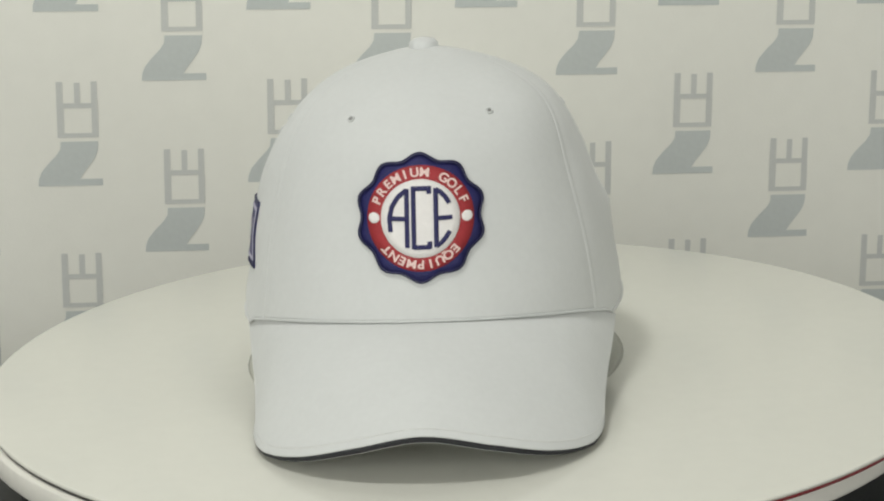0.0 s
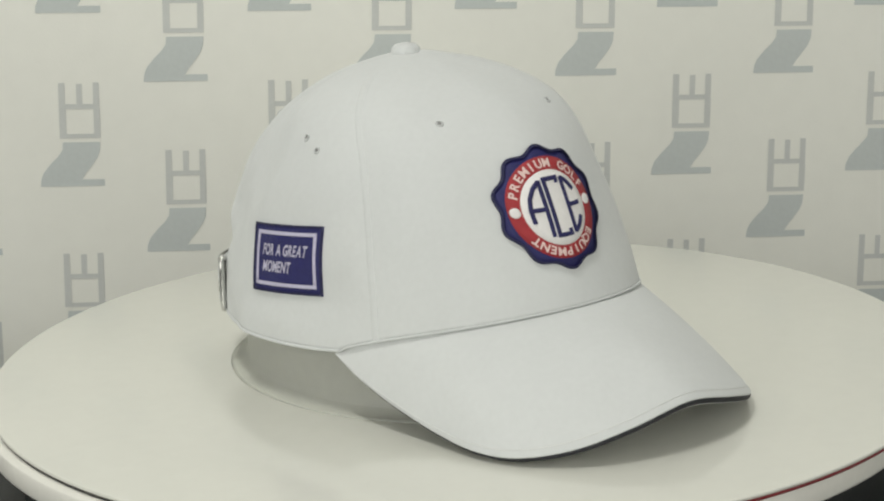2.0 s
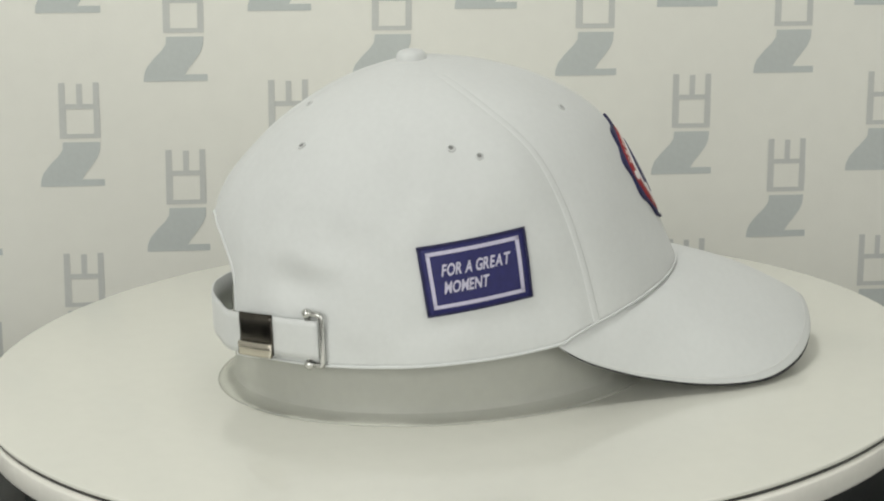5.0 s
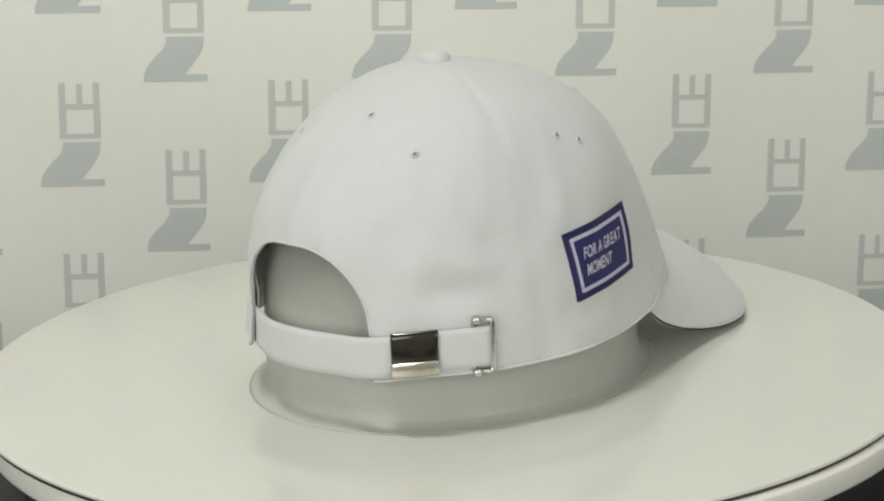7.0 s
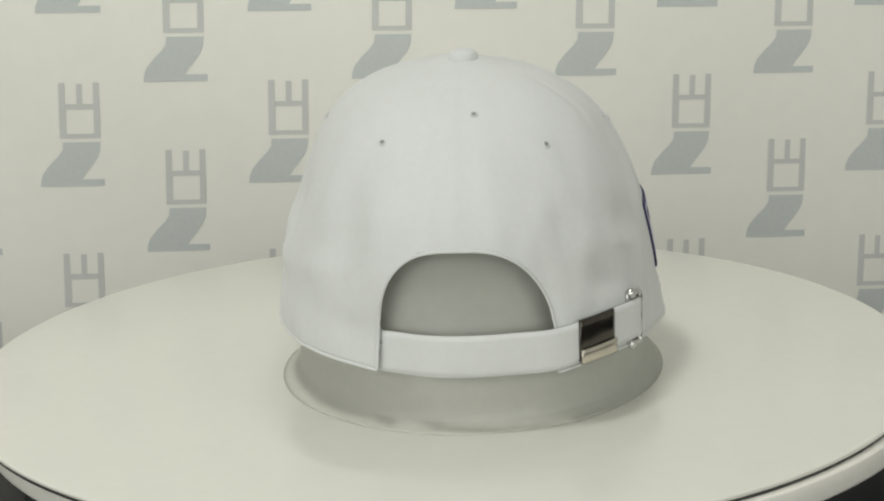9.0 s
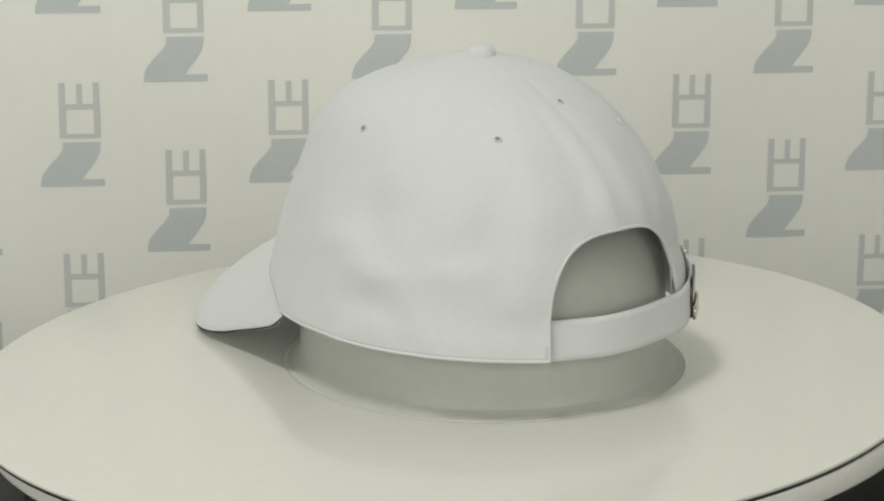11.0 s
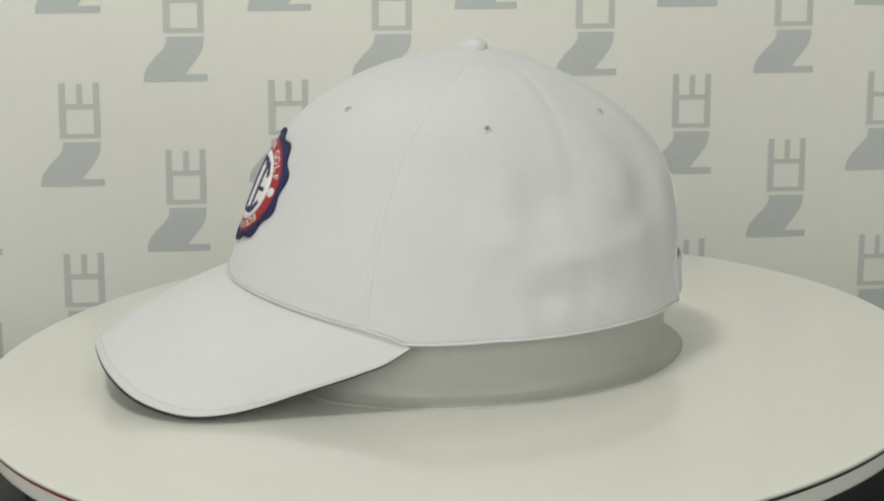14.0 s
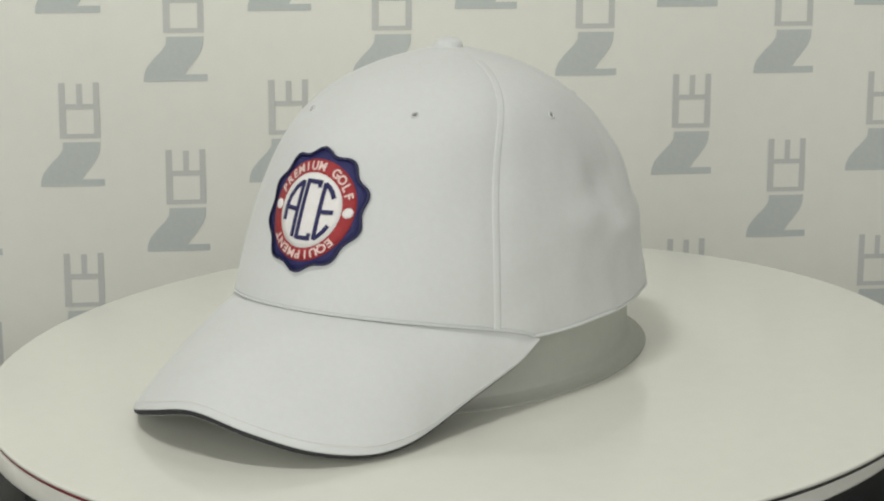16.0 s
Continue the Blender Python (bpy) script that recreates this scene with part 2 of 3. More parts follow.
SEAMS = [  # azimuth at the hem and at the button, depth of the furrow, width in degrees
    (-32, -10, 0.0007, 3.4), (212, 190, 0.0007, 3.4), (21, 40, 0.0005, 3.0), (161, 150, 0.0008, 3.4), (90, 90, 0.0004, 3.0)]


def seam_azimuth(low, top, z, z0=0.030):
    return low + (top - low) * min(max((z - z0) / (TOP - z0), 0.0), 1.0) ** 4


def ridge(z):
    """How far the front panel stands up as a round ridge: none at the hem, full above."""
    t = min(max((z - 0.045) / 0.035, 0.0), 1.0)
    return t * t * (3 - 2 * t)


def crown_point(az, z, out=0.0):
    """A place on the crown at an azimuth (degrees, -90 in front) and height, out metres off the cloth."""
    a, f, b = reach(z)
    c, s = math.cos(radians(az)), math.sin(radians(az))
    d = out
    for daz, dz, depth, sa, sz in DENTS:
        e = (az - daz + 180) % 360 - 180
        d -= depth * math.exp(-(e / sa) ** 2 - ((z - dz) / sz) ** 2)
    for seam_low, seam_top, deep, wide in SEAMS:
        e = (az - seam_azimuth(seam_low, seam_top, z) + 180) % 360 - 180
        d -= deep * math.exp(-(e / wide) ** 2) * min((TOP - z) / 0.02, 1.0)
    back = 0.5 + 0.5 * math.tanh((s + 0.3) * 3)
    low = min(max((TOP - z) / 0.06, 0), 1)
    d += back * low * 0.0014 * noise.noise((c * 3.0, s * 3.0, z * 28)) + back * low * (0.0008 + 0.0007 * max(0.0, 1 - (z - 0.025) / 0.03)) * noise.noise((c * 8.0, s * 8.0, z * 60 + 5))
    p = Vector((XC + a * c, (f if s < 0 else b) * s, z))
    if s < 0:
        p.y += 0.0018 * ridge(z) * math.sin(math.pi * min(abs(c) / 0.8, 1.0)) ** 2
    top = max((z - 0.105) / (TOP - 0.105), 0.0) ** 2
    p.x -= 0.0004 * top
    p.y += 0.0055 * top
    n = Vector((c / max(a, 0.01), s / max(f if s < 0 else b, 0.01), 0)).normalized()
    slope = min(max((z - 0.06) / (TOP - 0.06), 0.0), 1.0) ** 2
    n = (n * (1 - slope) + Vector((0, 0, 1)) * slope + Vector((0, 0, 0.25)) * (1 - slope)).normalized()
    return p + n * d


def front_point(x, z, out=0.0):
    a, f, b = reach(z)
    u = (x - XC) / a
    return crown_point(-90 + math.degrees(math.asin(max(-1, min(1, u)))), z, out)


def side_point(y, z, out=0.0):
    a, f, b = reach(z)
    u = y / (f if y < 0 else b)
    return crown_point(180 - math.degrees(math.asin(max(-1, min(1, u)))), z, out)


JOINT = -22.5  # azimuth at which the brim's seam leaves the hem


def hem(az):
    """The height of the crown's lower edge."""
    e = abs((az + 90 + 180) % 360 - 180)
    k = 90 + JOINT
    if e <= k:
        q = math.cos(radians(e * 90 / k))
        return 0.0310 + 0.0183 * q ** 0.7
    side = (az + 180) % 360 - 180
    return 0.0262 + 0.0048 * math.exp(-((e - k) / 22.0)) + 0.0026 * math.exp(-((side - 10) / 50.0) ** 4) * min((e - k) / 20, 1) - 0.0020 * math.exp(-((az - 116) / 7.0) ** 2)


GAP, GAP_LOW = 24.89, 26.4  # half widths of the rear opening, in degrees


def arch(az):
    e = min(abs(az - 90) / (GAP_LOW if az < 90 else GAP), 1.0)
    return 0.0445 + 0.0360 * (1 - e ** (3.8 if az < 90 else 2.3)) ** 0.5


def crown(cap):
    left, right, split = 90 - GAP_LOW, 90 + GAP, 0.088
    columns = [right + (360 - GAP - GAP_LOW) * i / 192 for i in range(193)] + [left + 0.03] + [left + (GAP + GAP_LOW) * i / 48 for i in range(1, 48)] + [right - 0.03, right]
    rows = []
    for j in range(61):
        row = []
        for i, az in enumerate(columns):
            zb = hem(az)
            z = zb + (split - zb) * j / 26 if j <= 26 else TOP - (TOP - split) * (1 - (j - 26) / 34) ** 1.8
            row.append(crown_point(az, max(z, arch(az)) if 193 <= i < len(columns) - 1 else z))
        rows.append(row)
    cloth = part("crown", *grid(rows), WHITE_TWILL, cap, "white twill crown of five panels", thick=0.0014)
    face = min(cloth.data.polygons, key=lambda q: (q.center - Vector((0.08, 0, 0.06))).length)
    if face.normal.x < 0:  # the thickness goes inwards
        cloth.data.flip_normals()


def seam(cap, az_low, az_top, width=0.0040, high=0.0003):
    z0 = hem(az_low) + 0.001
    rows = []
    for j in range(40):
        k = j / 39
        z = TOP - 0.0006 - (TOP - z0) * (1 - k) ** 1.6
        az = seam_azimuth(az_low, az_top, z)
        a, f, b = reach(z)
        d = math.degrees(width / 2 / max((a + f) / 2, 0.006))
        sink = 0.0012 * max(0.0, (j - 33) / 6)
        rows.append([crown_point(az + d * e, z, h - sink) for e, h in ((-1, -0.0005), (-0.75, high * 0.55), (-0.4, high * 0.9), (0, high), (0.4, high * 0.9), (0.75, high * 0.55), (1, -0.0005))])
    part("panel_seam", *grid(rows), WHITE_TWILL, cap)


def eyelet(cap, az, z, r=0.0019):
    c = crown_point(az, z, 0.0002)
    e = crown_point(az + 1, z, 0.0002) - c
    u = e.normalized()
    v = (crown_point(az, z + 0.001, 0.0002) - c).normalized()
    n = u.cross(v).normalized()
    ring = [c + r * 0.8 * (math.cos(2 * math.pi * k / 20) * u + math.sin(2 * math.pi * k / 20) * v) for k in range(20)]
    o = part("eyelet", *tube(ring, r * 0.20, True, 8), WHITE_TWILL, cap)
    # The cloth stays uncut; a grey disc paints the shade inside the eyelet.
    disc = [c + n * 0.0002 + r * 0.44 * (math.cos(2 * math.pi * k / 16) * u + math.sin(2 * math.pi * k / 16) * v) for k in range(16)]
    part("hole_shade_disc", disc + [c - n * 0.0002], [(k, (k + 1) % 16, 16) for k in range(16)], HOLE_SHADE, o)


BRIM = [(0.0840, -0.0430, 0.0300), (0.0818, -0.0580, 0.0205), (0.0785, -0.0800, 0.0112), (0.0758, -0.1050, 0.0052), (0.0740, -0.1275, 0.0036),
        (0.0670, -0.1462, 0.0042), (0.0510, -0.1636, 0.0086), (0.0284, -0.1746, 0.0155), (0.0, -0.1785, 0.0212)]


def brim_edge(s):
    """The brim's outer edge; s from -1 over 0 (front) to 1."""
    pts = np.array(BRIM)
    both = np.vstack([pts, pts[-2::-1] * np.array([-1, 1, 1])])
    steps = np.concatenate([[0], np.cumsum(np.linalg.norm(np.diff(both, axis=0), axis=1))])
    want = (1 - s) / 2 * steps[-1]
    i = int(np.clip(np.searchsorted(steps, want) - 1, 0, len(both) - 2))
    t = (want - steps[i]) / (steps[i + 1] - steps[i])
    p0, p1, p2, p3 = both[max(i - 1, 0)], both[i], both[i + 1], both[min(i + 2, len(both) - 1)]
    q = 0.5 * (2 * p1 + (p2 - p0) * t + (2 * p0 - 5 * p1 + 4 * p2 - p3) * t * t + (3 * p1 - p0 - 3 * p2 + p3) * t ** 3)
    side = 0.0042 if s > 0 else 0.0010  # one flank rides higher
    lift = side * math.exp(-((abs(s) - 0.74) / 0.17) ** 2) * min((1 - abs(s)) * 8, 1.0)
    return Vector((float(q[0]) + XC * 1.5, float(q[1]), float(q[2]) + lift))


def brim_point(s, v, drop=0.0):
    p = brim_sheet(s, v)
    if not drop:
        return p
    across = brim_sheet(min(s + 0.02, 1), v) - brim_sheet(max(s - 0.02, -1), v)
    along = brim_sheet(s * 0.995, 1.0) - brim_sheet(s * 0.995, 0.6)
    n = across.cross(along)
    if n.z > 0:
        n = -n
    n = (n.normalized() + Vector((0, 0, -0.5))).normalized()
    return p + n * drop * min(1.0, (1 - abs(s)) * 14 + 0.15) * (0.55 + 0.45 * math.exp(-(s / 0.42) ** 4))


def brim_sheet(s, v):
    o = brim_edge(s)
    az = -90 + (90 + JOINT) * (abs(s) ** 0.9) * (1 if s > 0 else -1)
    i = crown_point(az, hem(az), -0.0012)
    p = i.lerp(o, v)
    p.z += 4 * v * (1 - v) * 0.0045 * (1 - abs(s) ** 3)
    return p


def brim(cap):
    def sheet(d0, d1, inset):
        rows = []
        prof = [(0.0, d0)] + [(k / 14 * inset, d0) for k in range(1, 14)] + [(inset * 0.994, d0 + 0.0001), (inset, (d0 + d1) / 2), (inset * 0.994, d1 - 0.0001)] + [(k / 6 * inset, d1) for k in range(5, -1, -1)]
        for v, d in prof:
            rows.append([brim_point(-1 + 2 * i / 100, v, d) for i in range(101)])
        return grid(rows)
    part("brim_top", *sheet(0.0, 0.0012, 1.0), WHITE_TWILL, cap, "curved white twill brim")
    part("brim_piping", *sheet(0.0010, 0.0034, 1.008), BLACK_CORD, cap, "thin black sandwich piping of the brim")
    part("brim_underside", *sheet(0.0033, 0.0042, 0.999), WHITE_LINING, cap, "white cloth underside of the brim")
    for k, v in enumerate((0.955,)):
        path = [brim_point(-0.93 + 1.86 * i / 120, v, -0.00005) for i in range(121)]
        part("brim_stitching", *tube(path, 0.00018, n=6), STITCH, cap)
    joint = [crown_point(az, hem(az) + 0.0002, 0.0003) for az in np.linspace(-90 - (90 + JOINT), JOINT, 80)]
    part("brim_seam", *tube(joint, 0.0005, n=8), WHITE_TWILL, cap)


def button(cap):
    rows = [(0.0, -0.004), (0.0060, -0.004), (0.0070, -0.0005), (0.0071, 0.0006), (0.0067, 0.0028), (0.0052, 0.0043), (0.0028, 0.0050), (0.0, 0.0052)]
    v, f = lathe(rows, 32)
    part("button", [(x + XC - 0.0004, y + 0.0066, z + TOP - 0.0010) for x, y, z in v], f, WHITE_TWILL, cap, "small cloth-covered button on the crown")


def band_rows(az0, az1, z0, z1, out, n=60):
    """A strip of webbing that follows the crown's section; z and out are functions of the azimuth."""
    rows, ring = [], []
    for i in range(n + 1):
        az = az0 + (az1 - az0) * i / n
        a, f, b = reach(0.036)
        c, s = math.cos(radians(az)), math.sin(radians(az))
        nrm = Vector((c / a, s / b, 0)).normalized()
        base = Vector((XC + a * c, b * s, 0)) + nrm * out(az)
        ring.append((base, nrm, z0(az), z1(az)))
    for k in ((0, 0), (0, 1), (0.0011, 1), (0.0014, 0.85), (0.0012, 0.5), (0.0014, 0.15), (0.0011, 0), (0, 0)):
        rows.append([Vector((b.x, b.y, lo + (hi - lo) * k[1])) + nrm * k[0] for b, nrm, lo, hi in ring])
    return rows


def band(rows):
    """The strip's sheet with both ends closed."""
    verts, faces = grid(rows)
    n = len(rows[0])
    return verts, faces + [tuple(k * n for k in range(len(rows) - 1)), tuple(k * n + n - 1 for k in range(len(rows) - 1))]


def strap(cap):
    low = lambda az: 0.0262 + 0.0042 / (1 + math.exp(-(az - 121) / 3.0))
    high = lambda az: 0.0445 + 0.0030 / (1 + math.exp(-(az - 122) / 3.5))
    over = lambda az: -0.0042 + 0.0030 / (1 + math.exp(-(az - 74) / 2.5)) + 0.0036 / (1 + math.exp(-(az - 108) / 2.5))
    part("strap", *band(band_rows(60, 145.0, low, high, over)), WHITE_TWILL, cap, "white cotton adjusting strap across the opening")
    # folded brass clasp
    lo, hi = (lambda az: 0.0283 + (az - 121) * 0.00012), (lambda az: 0.0470 + (az - 121) * 0.00012)
    c = part("clasp", *band(band_rows(120.4, 132.0, lo, hi, lambda az: 0.0036, 16)), REFLECTED_DARK, cap, "dark polished brass strap clasp")
    part("clasp_lip", *band(band_rows(120.4, 132.0, lambda az: 0.0276 + (az - 121) * 0.00012, lambda az: 0.0340 + (az - 121) * 0.00012, lambda az: 0.0050, 16)), METAL, c)
    # wire loop at the strap's end
    a, f, b = reach(0.036)
    loop = []
    for k in range(48):
        q = 2 * math.pi * k / 48
        ca, sa = math.cos(q), math.sin(q)
        e = 0.25
        du = math.copysign(abs(ca) ** e, ca) * 2.2
        dz = math.copysign(abs(sa) ** e, sa) * 0.0116
        az = 143.5 + du
        nrm = Vector((math.cos(radians(az)) / a, math.sin(radians(az)) / b, 0)).normalized()
        loop.append(Vector((XC + a * math.cos(radians(az)), b * math.sin(radians(az)), 0.0388 + dz)) + nrm * (0.0020 if du > 0 else 0.0002))
    wire = part("loop", *tube(loop, 0.0014, True), STEEL, cap, "polished steel strap loop")
    for dz in (-0.0116, 0.0116):
        q = radians(141.8)
        nrm = Vector((math.cos(q) / a, math.sin(q) / b, 0)).normalized()
        mid = Vector((XC + a * math.cos(q), b * math.sin(q), 0.0388 + dz)) + nrm * 0.0017
        v, f = lathe([(0.0, -0.0018), (0.0014, -0.0016), (0.0021, -0.0008), (0.0022, 0.0), (0.0021, 0.0008), (0.0014, 0.0016), (0.0, 0.0018)], 20)
        turned = nrm.to_track_quat("Z", "Y")
        part("bead", [mid + turned @ Vector(p) for p in v], f, STEEL, wire)
    # bound edge of the opening
    edge = [crown_point(90 - GAP_LOW, hem(90 - GAP_LOW) + 0.001 + 0.017 * k / 10, 0.0001) for k in range(10)]
    edge += [crown_point(az, arch(az), 0.0001) for az in np.linspace(90 - GAP_LOW, 90 + GAP, 70)]
    part("opening_binding", *tube(edge, 0.0007, n=8), WHITE_TWILL, cap)


def hem_edge(cap):
    span = [JOINT + (90 - GAP_LOW - JOINT) * i / 80 for i in range(81)], [90 + GAP + (180 - JOINT - 90 - GAP) * i / 80 for i in range(81)]
    for azs in span:
        part("hem", *tube([crown_point(az, hem(az) + 0.0004, 0.0001) for az in azs], 0.0007, n=8), WHITE_TWILL, cap, "white rolled hem of the crown")


def sweatband(cap):
    rows = []
    for k, inn in ((0.0, 0.0022), (0.2, 0.0034), (0.8, 0.0034), (1.0, 0.0026)):
        row = []
        for i in range(121):
            az = 90 + GAP + 2 + (360 - GAP - GAP_LOW - 4) * i / 120
            row.append(crown_point(az, hem(az) + 0.001 + 0.030 * k, -inn))
        rows.append(row)
    part("sweatband", *grid(rows), WHITE_LINING, cap, "white inner sweatband", thick=0.0008)


# ---- stitched badge and patch ----
BADGE = 0.0898


def badge_at(s, h, out):
    return front_point(XC + s - 0.0005, BADGE + h * 0.915, out * 0.6)


def patch_at(s, h, out):
    c, n = math.cos(radians(6.0)), math.sin(radians(6.0))
    return side_point(-0.0076 - (s * c - h * n), 0.0661 + s * n + h * c, out * 0.6)


def polar(at, r0, r1, lift, n=120, rings=5):
    """A raised disc or ring whose radii are functions of the angle."""
    rows = []
    for k in range(rings + 1):
        rows.append([at((r0(q) + (r1(q) - r0(q)) * k / rings) * math.cos(q), (r0(q) + (r1(q) - r0(q)) * k / rings) * math.sin(q), lift) for q in (2 * math.pi * i / n for i in range(n))])
    rows.append([at(r1(q) * math.cos(q), r1(q) * math.sin(q), -0.0002) for q in (2 * math.pi * i / n for i in range(n))])
    return grid(rows, True)


def slab(at, s0, s1, h0, h1, lift, n=16, m=10):
    rows = []
    for j in range(m + 1):
        rows.append([at(s0 + (s1 - s0) * i / n, h0 + (h1 - h0) * j / m, lift) for i in range(n + 1)])
    v, f = grid(rows)
    edge = [at(s0 + (s1 - s0) * i / n, h0, -0.0002) for i in range(n + 1)] + [at(s1, h0 + (h1 - h0) * j / m, -0.0002) for j in range(1, m + 1)] \
        + [at(s1 - (s1 - s0) * i / n, h1, -0.0002) for i in range(1, n + 1)] + [at(s0, h1 - (h1 - h0) * j / m, -0.0002) for j in range(1, m)]
    rim = [i for i in range(n + 1)] + [j * (n + 1) + n for j in range(1, m + 1)] + [m * (n + 1) + n - i for i in range(1, n + 1)] + [(m - j) * (n + 1) for j in range(1, m)]
    k = len(v)
    v = v + edge
    f += [(rim[i], rim[(i + 1) % len(rim)], k + (i + 1) % len(rim), k + i) for i in range(len(rim))]
    return v, f


def stroke(at, path, width, lift):
    """A stitched line of even width on the cloth."""
    rows = [[], [], [], []]
    for i, (x, y) in enumerate(path):
        a, b = path[max(i - 1, 0)], path[min(i + 1, len(path) - 1)]
        d = Vector((b[0] - a[0], b[1] - a[1])).normalized()
        nx, ny = -d.y * width / 2, d.x * width / 2
        rows[0].append(at(x + nx, y + ny, lift - 0.0006))
        rows[1].append(at(x + nx * 0.9, y + ny * 0.9, lift))
        rows[2].append(at(x - nx * 0.9, y - ny * 0.9, lift))
        rows[3].append(at(x - nx, y - ny, lift - 0.0006))
    return grid(rows)


def glyph(character, size, bold=0.02):
    """Flat triangles of one character of the built-in font, centred."""
    data = bpy.data.curves.new("glyph", "FONT")
    data.body, data.size, data.align_x, data.offset = character, size, "CENTER", size * bold
    ob = bpy.data.objects.new("glyph", data)
    scene.collection.objects.link(ob)
    me = ob.evaluated_get(bpy.context.evaluated_depsgraph_get()).to_mesh()
    verts, faces = [tuple(v.co) for v in me.vertices], [tuple(p.vertices) for p in me.polygons]
    bpy.data.objects.remove(ob)
    bpy.data.curves.remove(data)
    return verts, faces


def arc_word(at, word, r, mid, step, size, lift, turned, mat, parent):
    for i, ch in enumerate(word):
        if ch == " ":
            continue
        q = radians(mid - (i - (len(word) - 1) / 2) * step * (1 if not turned else -1))
        up = Vector((math.cos(q), math.sin(q))) * (-1 if turned else 1)
        side = Vector((up.y, -up.x))
        v, f = glyph(ch, size, 0.03)
        if not v:
            continue
        c = Vector((math.cos(q), math.sin(q))) * r
        placed = [c + side * x * 1.1 + up * (y - size * 0.35) for x, y, _ in v]
        part("letter", [at(p.x, p.y, lift) for p in placed], f, mat, parent, smooth=False)


def badge(cap):
    scallop = lambda q: 0.0266 + 0.0012 * math.cos(10 * (q - math.pi / 2))
    b = part("badge", *polar(badge_at, lambda q: 0.0, scallop, 0.0011), NAVY, cap, "embroidered navy and red round badge with scalloped edge")
    part("badge_border", *polar(badge_at, lambda q: scallop(q) - 0.0011, scallop, 0.0021, rings=2), NAVY_DARK, b)
    part("red_ring", *polar(badge_at, lambda q: 0.0, lambda q: 0.0226, 0.0015), RED, b, "red embroidered ring")
    part("white_disc", *polar(badge_at, lambda q: 0.0, lambda q: 0.0167, 0.0019), PALE, b, "white embroidered disc")
    for s in (-1, 1):
        part("dot", *polar(lambda x, y, o: badge_at(x + s * 0.0196, y, o), lambda q: 0.0, lambda q: 0.0023, 0.0020, 24, 2), PALE, b)
    arc_word(badge_at, "PREMIUM GOLF", 0.0197, 90, 12.4, 0.0051, 0.0020, False, PINK, b)
    arc_word(badge_at, "EQUIPMENT", 0.0197, 270, 11.8, 0.0051, 0.0020, False, PINK, b)
    # plain monogram strokes
    w = 0.0020
    mono = [[(-0.0126, -0.0058), (-0.0130, 0.0), (-0.0119, 0.0050), (-0.0092, 0.0093), (-0.0056, 0.0122)], [(-0.0056, -0.0124), (-0.0056, 0.0126)], [(-0.0126, 0.0), (-0.0056, 0.0)],
            [(-0.0028, -0.0130), (-0.0028, 0.0136)], [(-0.0028, 0.0128), (0.0040, 0.0128)], [(0.0038, 0.0136), (0.0038, 0.0104)],
            [(-0.0028, -0.0122), (0.0040, -0.0122)], [(0.0038, -0.0130), (0.0038, -0.0098)],
            [(0.0066, -0.0124), (0.0066, 0.0126)], [(0.0066, 0.0), (0.0134, 0.0)],
            [(0.0066, 0.0122), (0.0088, 0.0108), (0.0106, 0.0088), (0.0122, 0.0060)], [(0.0066, -0.0120), (0.0088, -0.0104), (0.0106, -0.0084), (0.0122, -0.0058)]]
    for path in mono:
        dense = []
        for (x0, y0), (x1, y1) in zip(path, path[1:]):
            dense += [(x0 + (x1 - x0) * k / 4, y0 + (y1 - y0) * k / 4) for k in range(4)]
        part("monogram_stroke", *stroke(badge_at, dense + [path[-1]], w, 0.0026), NAVY_MID, b)


def patch(cap):
    w, h = 0.0240, 0.0150
    b = part("patch", *slab(patch_at, -w, w, -h, h, 0.0010), NAVY, cap, "navy rectangular side patch with pale frame and lettering")
    i, j, t = w - 0.0034, h - 0.0030, 0.0016
    for s0, s1, h0, h1 in ((-i, i, j - t, j), (-i, i, -j, -j + t), (-i, -i + t, -j + t, j - t), (i - t, i, -j + t, j - t)):
        part("frame_line", *slab(patch_at, s0, s1, h0, h1, 0.0015), LILAC, b)
    e = 0.0010
    for s0, s1, h0, h1 in ((-w, w, h - e, h), (-w, w, -h, -h + e), (-w, -w + e, -h + e, h - e), (w - e, w, -h + e, h - e)):
        part("patch_border", *slab(patch_at, s0, s1, h0, h1, 0.0016), NAVY_DARK, b)
    PATCH_TEXT(b)


def PATCH_TEXT(b):
    for line, h0, wide in (("FOR A GREAT", 0.0016, 0.0305), ("MOMENT", -0.0058, 0.0200)):
        size, x, placed = 0.0068, 0.0, []
        for ch in line:
            if ch == " ":
                x += 0.0016
                continue
            v, f = glyph(ch, size, 0.028)
            lo, hi = min(p[0] for p in v), max(p[0] for p in v)
            placed.append(([(x + p[0] - lo, p[1]) for p in v], f))
            x += hi - lo + 0.0005
        for v, f in placed:
            part("letter", [patch_at(-0.0152 + p[0] * wide / x + p[1] * 0.22, h0 + p[1], 0.0016) for p in v], f, LILAC, b, smooth=False)


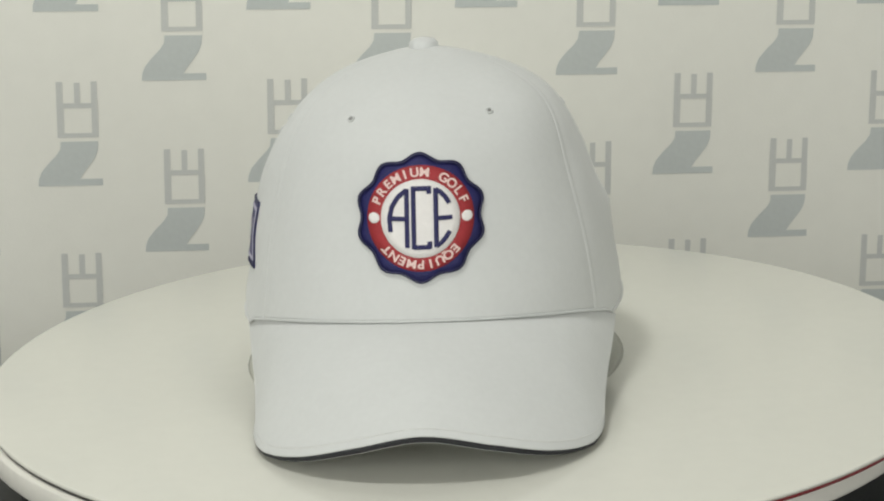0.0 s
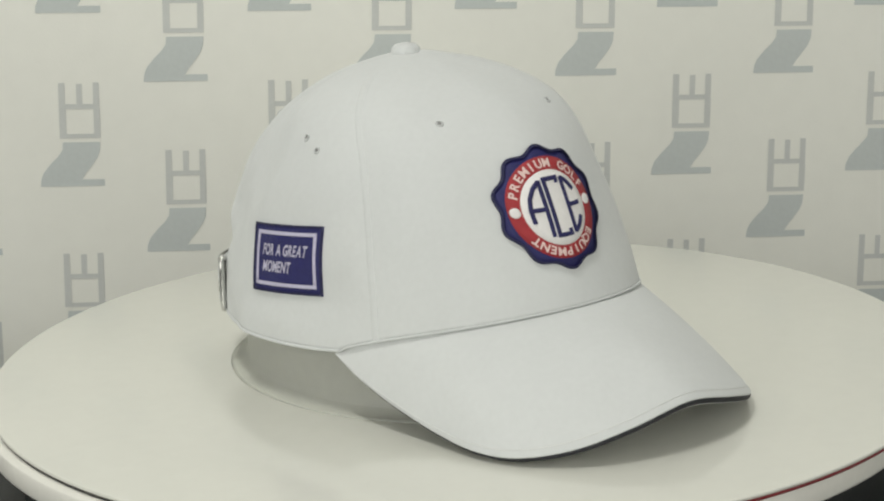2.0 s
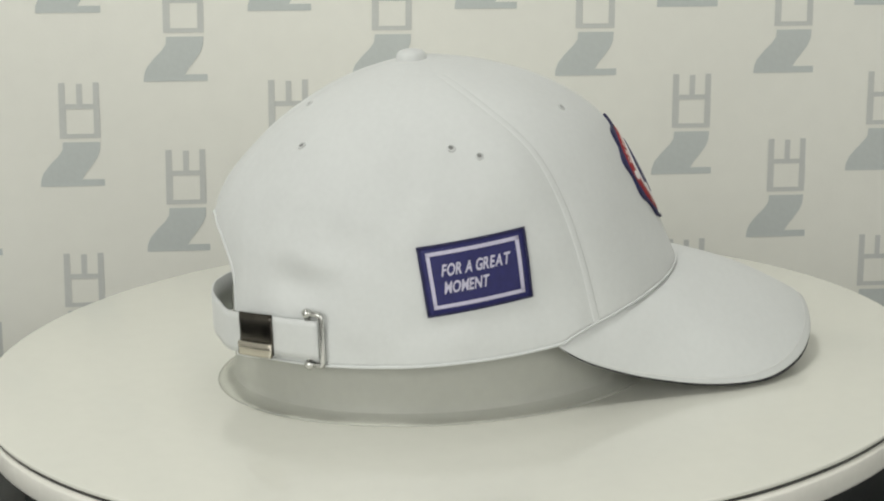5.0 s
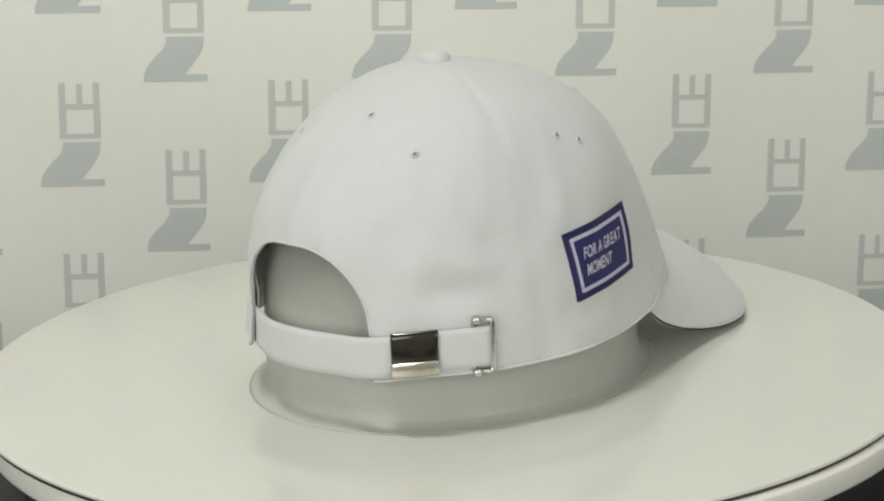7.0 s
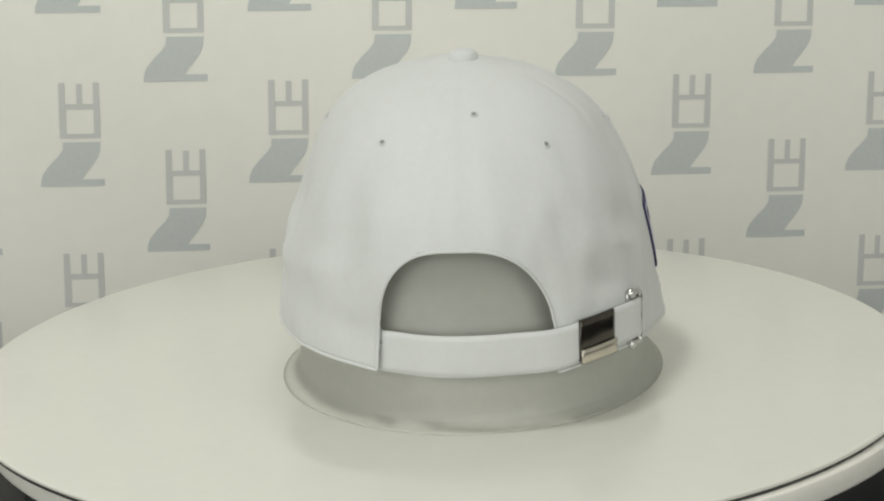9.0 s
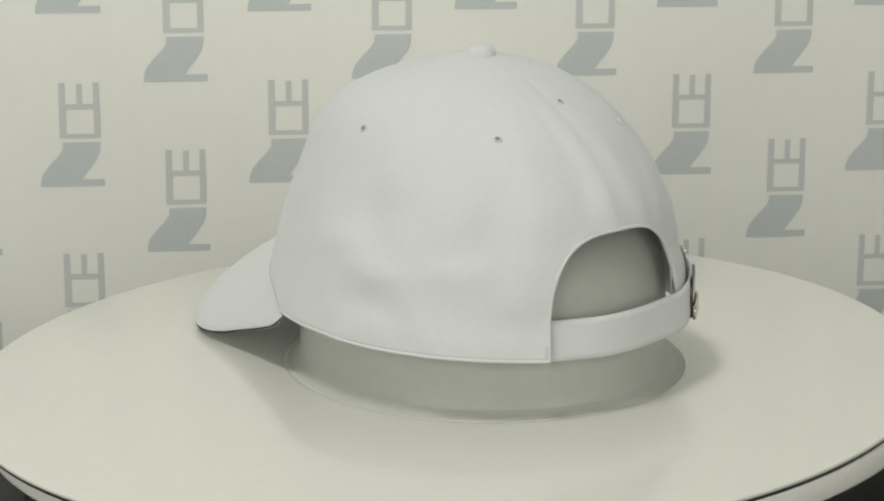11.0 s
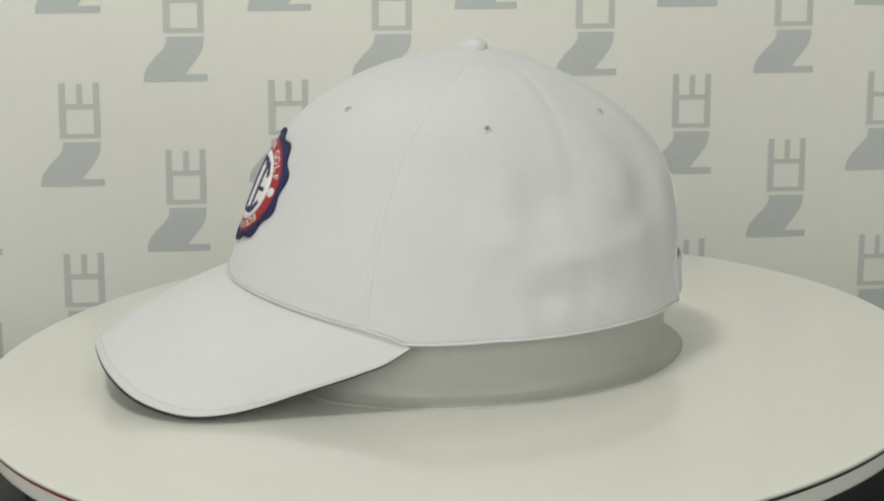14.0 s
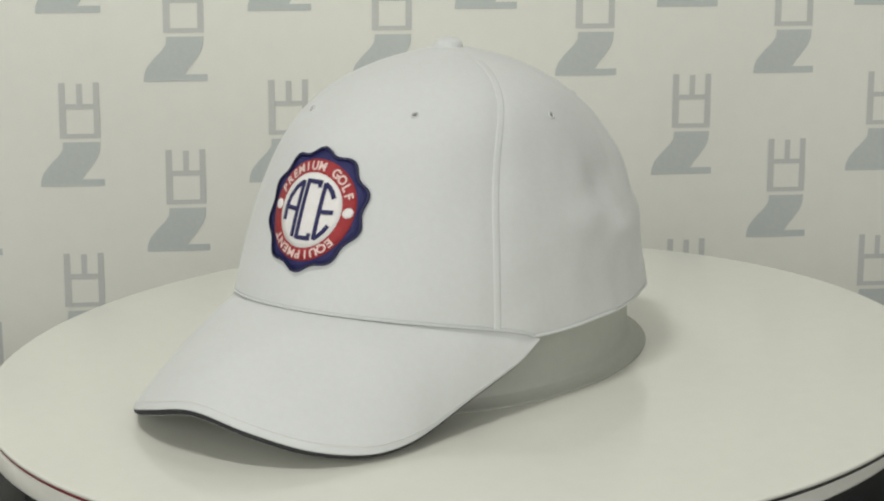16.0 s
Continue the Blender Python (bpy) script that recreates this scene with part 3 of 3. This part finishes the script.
def baseball_cap():
    cap = tagged(new("baseball_cap"), "white baseball cap with round navy and red badge", "cap")
    crown(cap), brim(cap), button(cap), strap(cap), hem_edge(cap), sweatband(cap)
    for low, top, deep, wide in SEAMS[:2]:
        seam(cap, low, top)
    for az, z in ((-123.4, 0.1262), (-58.3, 0.1266), (-1.2, 0.1196), (189.0, 0.1128), (181.3, 0.1173), (124.5, 0.1172), (55.2, 0.1198), (95.4, 0.1301)):
        eyelet(cap, az, z)
    badge(cap), patch(cap)
    return cap


def cap_stand():
    """The bent plastic sheet on which the cap sits, with a flared foot."""
    st = tagged(new("cap_stand"), "frosted plastic ring inside the cap that props it up", "display stand")
    def ring(grow, z, k=1.0):
        return [((0.0810 * k + grow) * math.cos(2 * math.pi * i / 160) + XC, (0.0950 * k + grow) * math.sin(2 * math.pi * i / 160), z) for i in range(160)]
    flare = [ring(0.0088 * (1 - k / 8) ** 2.8, 0.0003 + 0.0105 * (k / 8) ** 1.6) for k in range(9)]
    outer = flare[4:] + [ring(0, 0.040), ring(0, 0.078, 0.94)]
    inner = [ring(-0.0010, 0.078, 0.94), ring(-0.0010, 0.040), ring(-0.0010, 0.0125)]
    under = [ring(0.0088 * (1 - k / 8) ** 2.8 - 0.0010, 0.0001 + 0.0098 * (k / 8) ** 1.6) for k in range(7, -1, -1)]
    part("wall", *grid(outer + inner + under[:4], True), MILKY, st)
    part("foot", *grid(under[3:] + flare[:5], True), MILKY, st, "flared foot of the ring")
    for o in st.children:
        o.visible_shadow = False
    return st


room()
desk()
banner()
TABLE, PLATE = turntable()
CAP = baseball_cap()
STAND = cap_stand()


# ---- what moves ----
def turn(t):
    """The turntable's angle in degrees."""
    return math.degrees(0.345515 * t + 0.0476957 * (t / 10) ** 2)


def motions():
    times = [0.5 * k for k in range(33)]
    on_plate = pose(-0.0097, 0.0097, 0, 0, 0, -1.8)
    walk(CAP, [(t, pose(0, 0, 0, 0, 0, turn(t)) @ on_plate) for t in times])
    walk(STAND, [(t, pose(0, 0, 0, 0, 0, turn(t)) @ on_plate) for t in times])
    walk(PLATE, [(t, pose(0, 0, 0, 0, 0, turn(t)) @ pose(0.0054, -0.0012, 0)) for t in times])


motions()
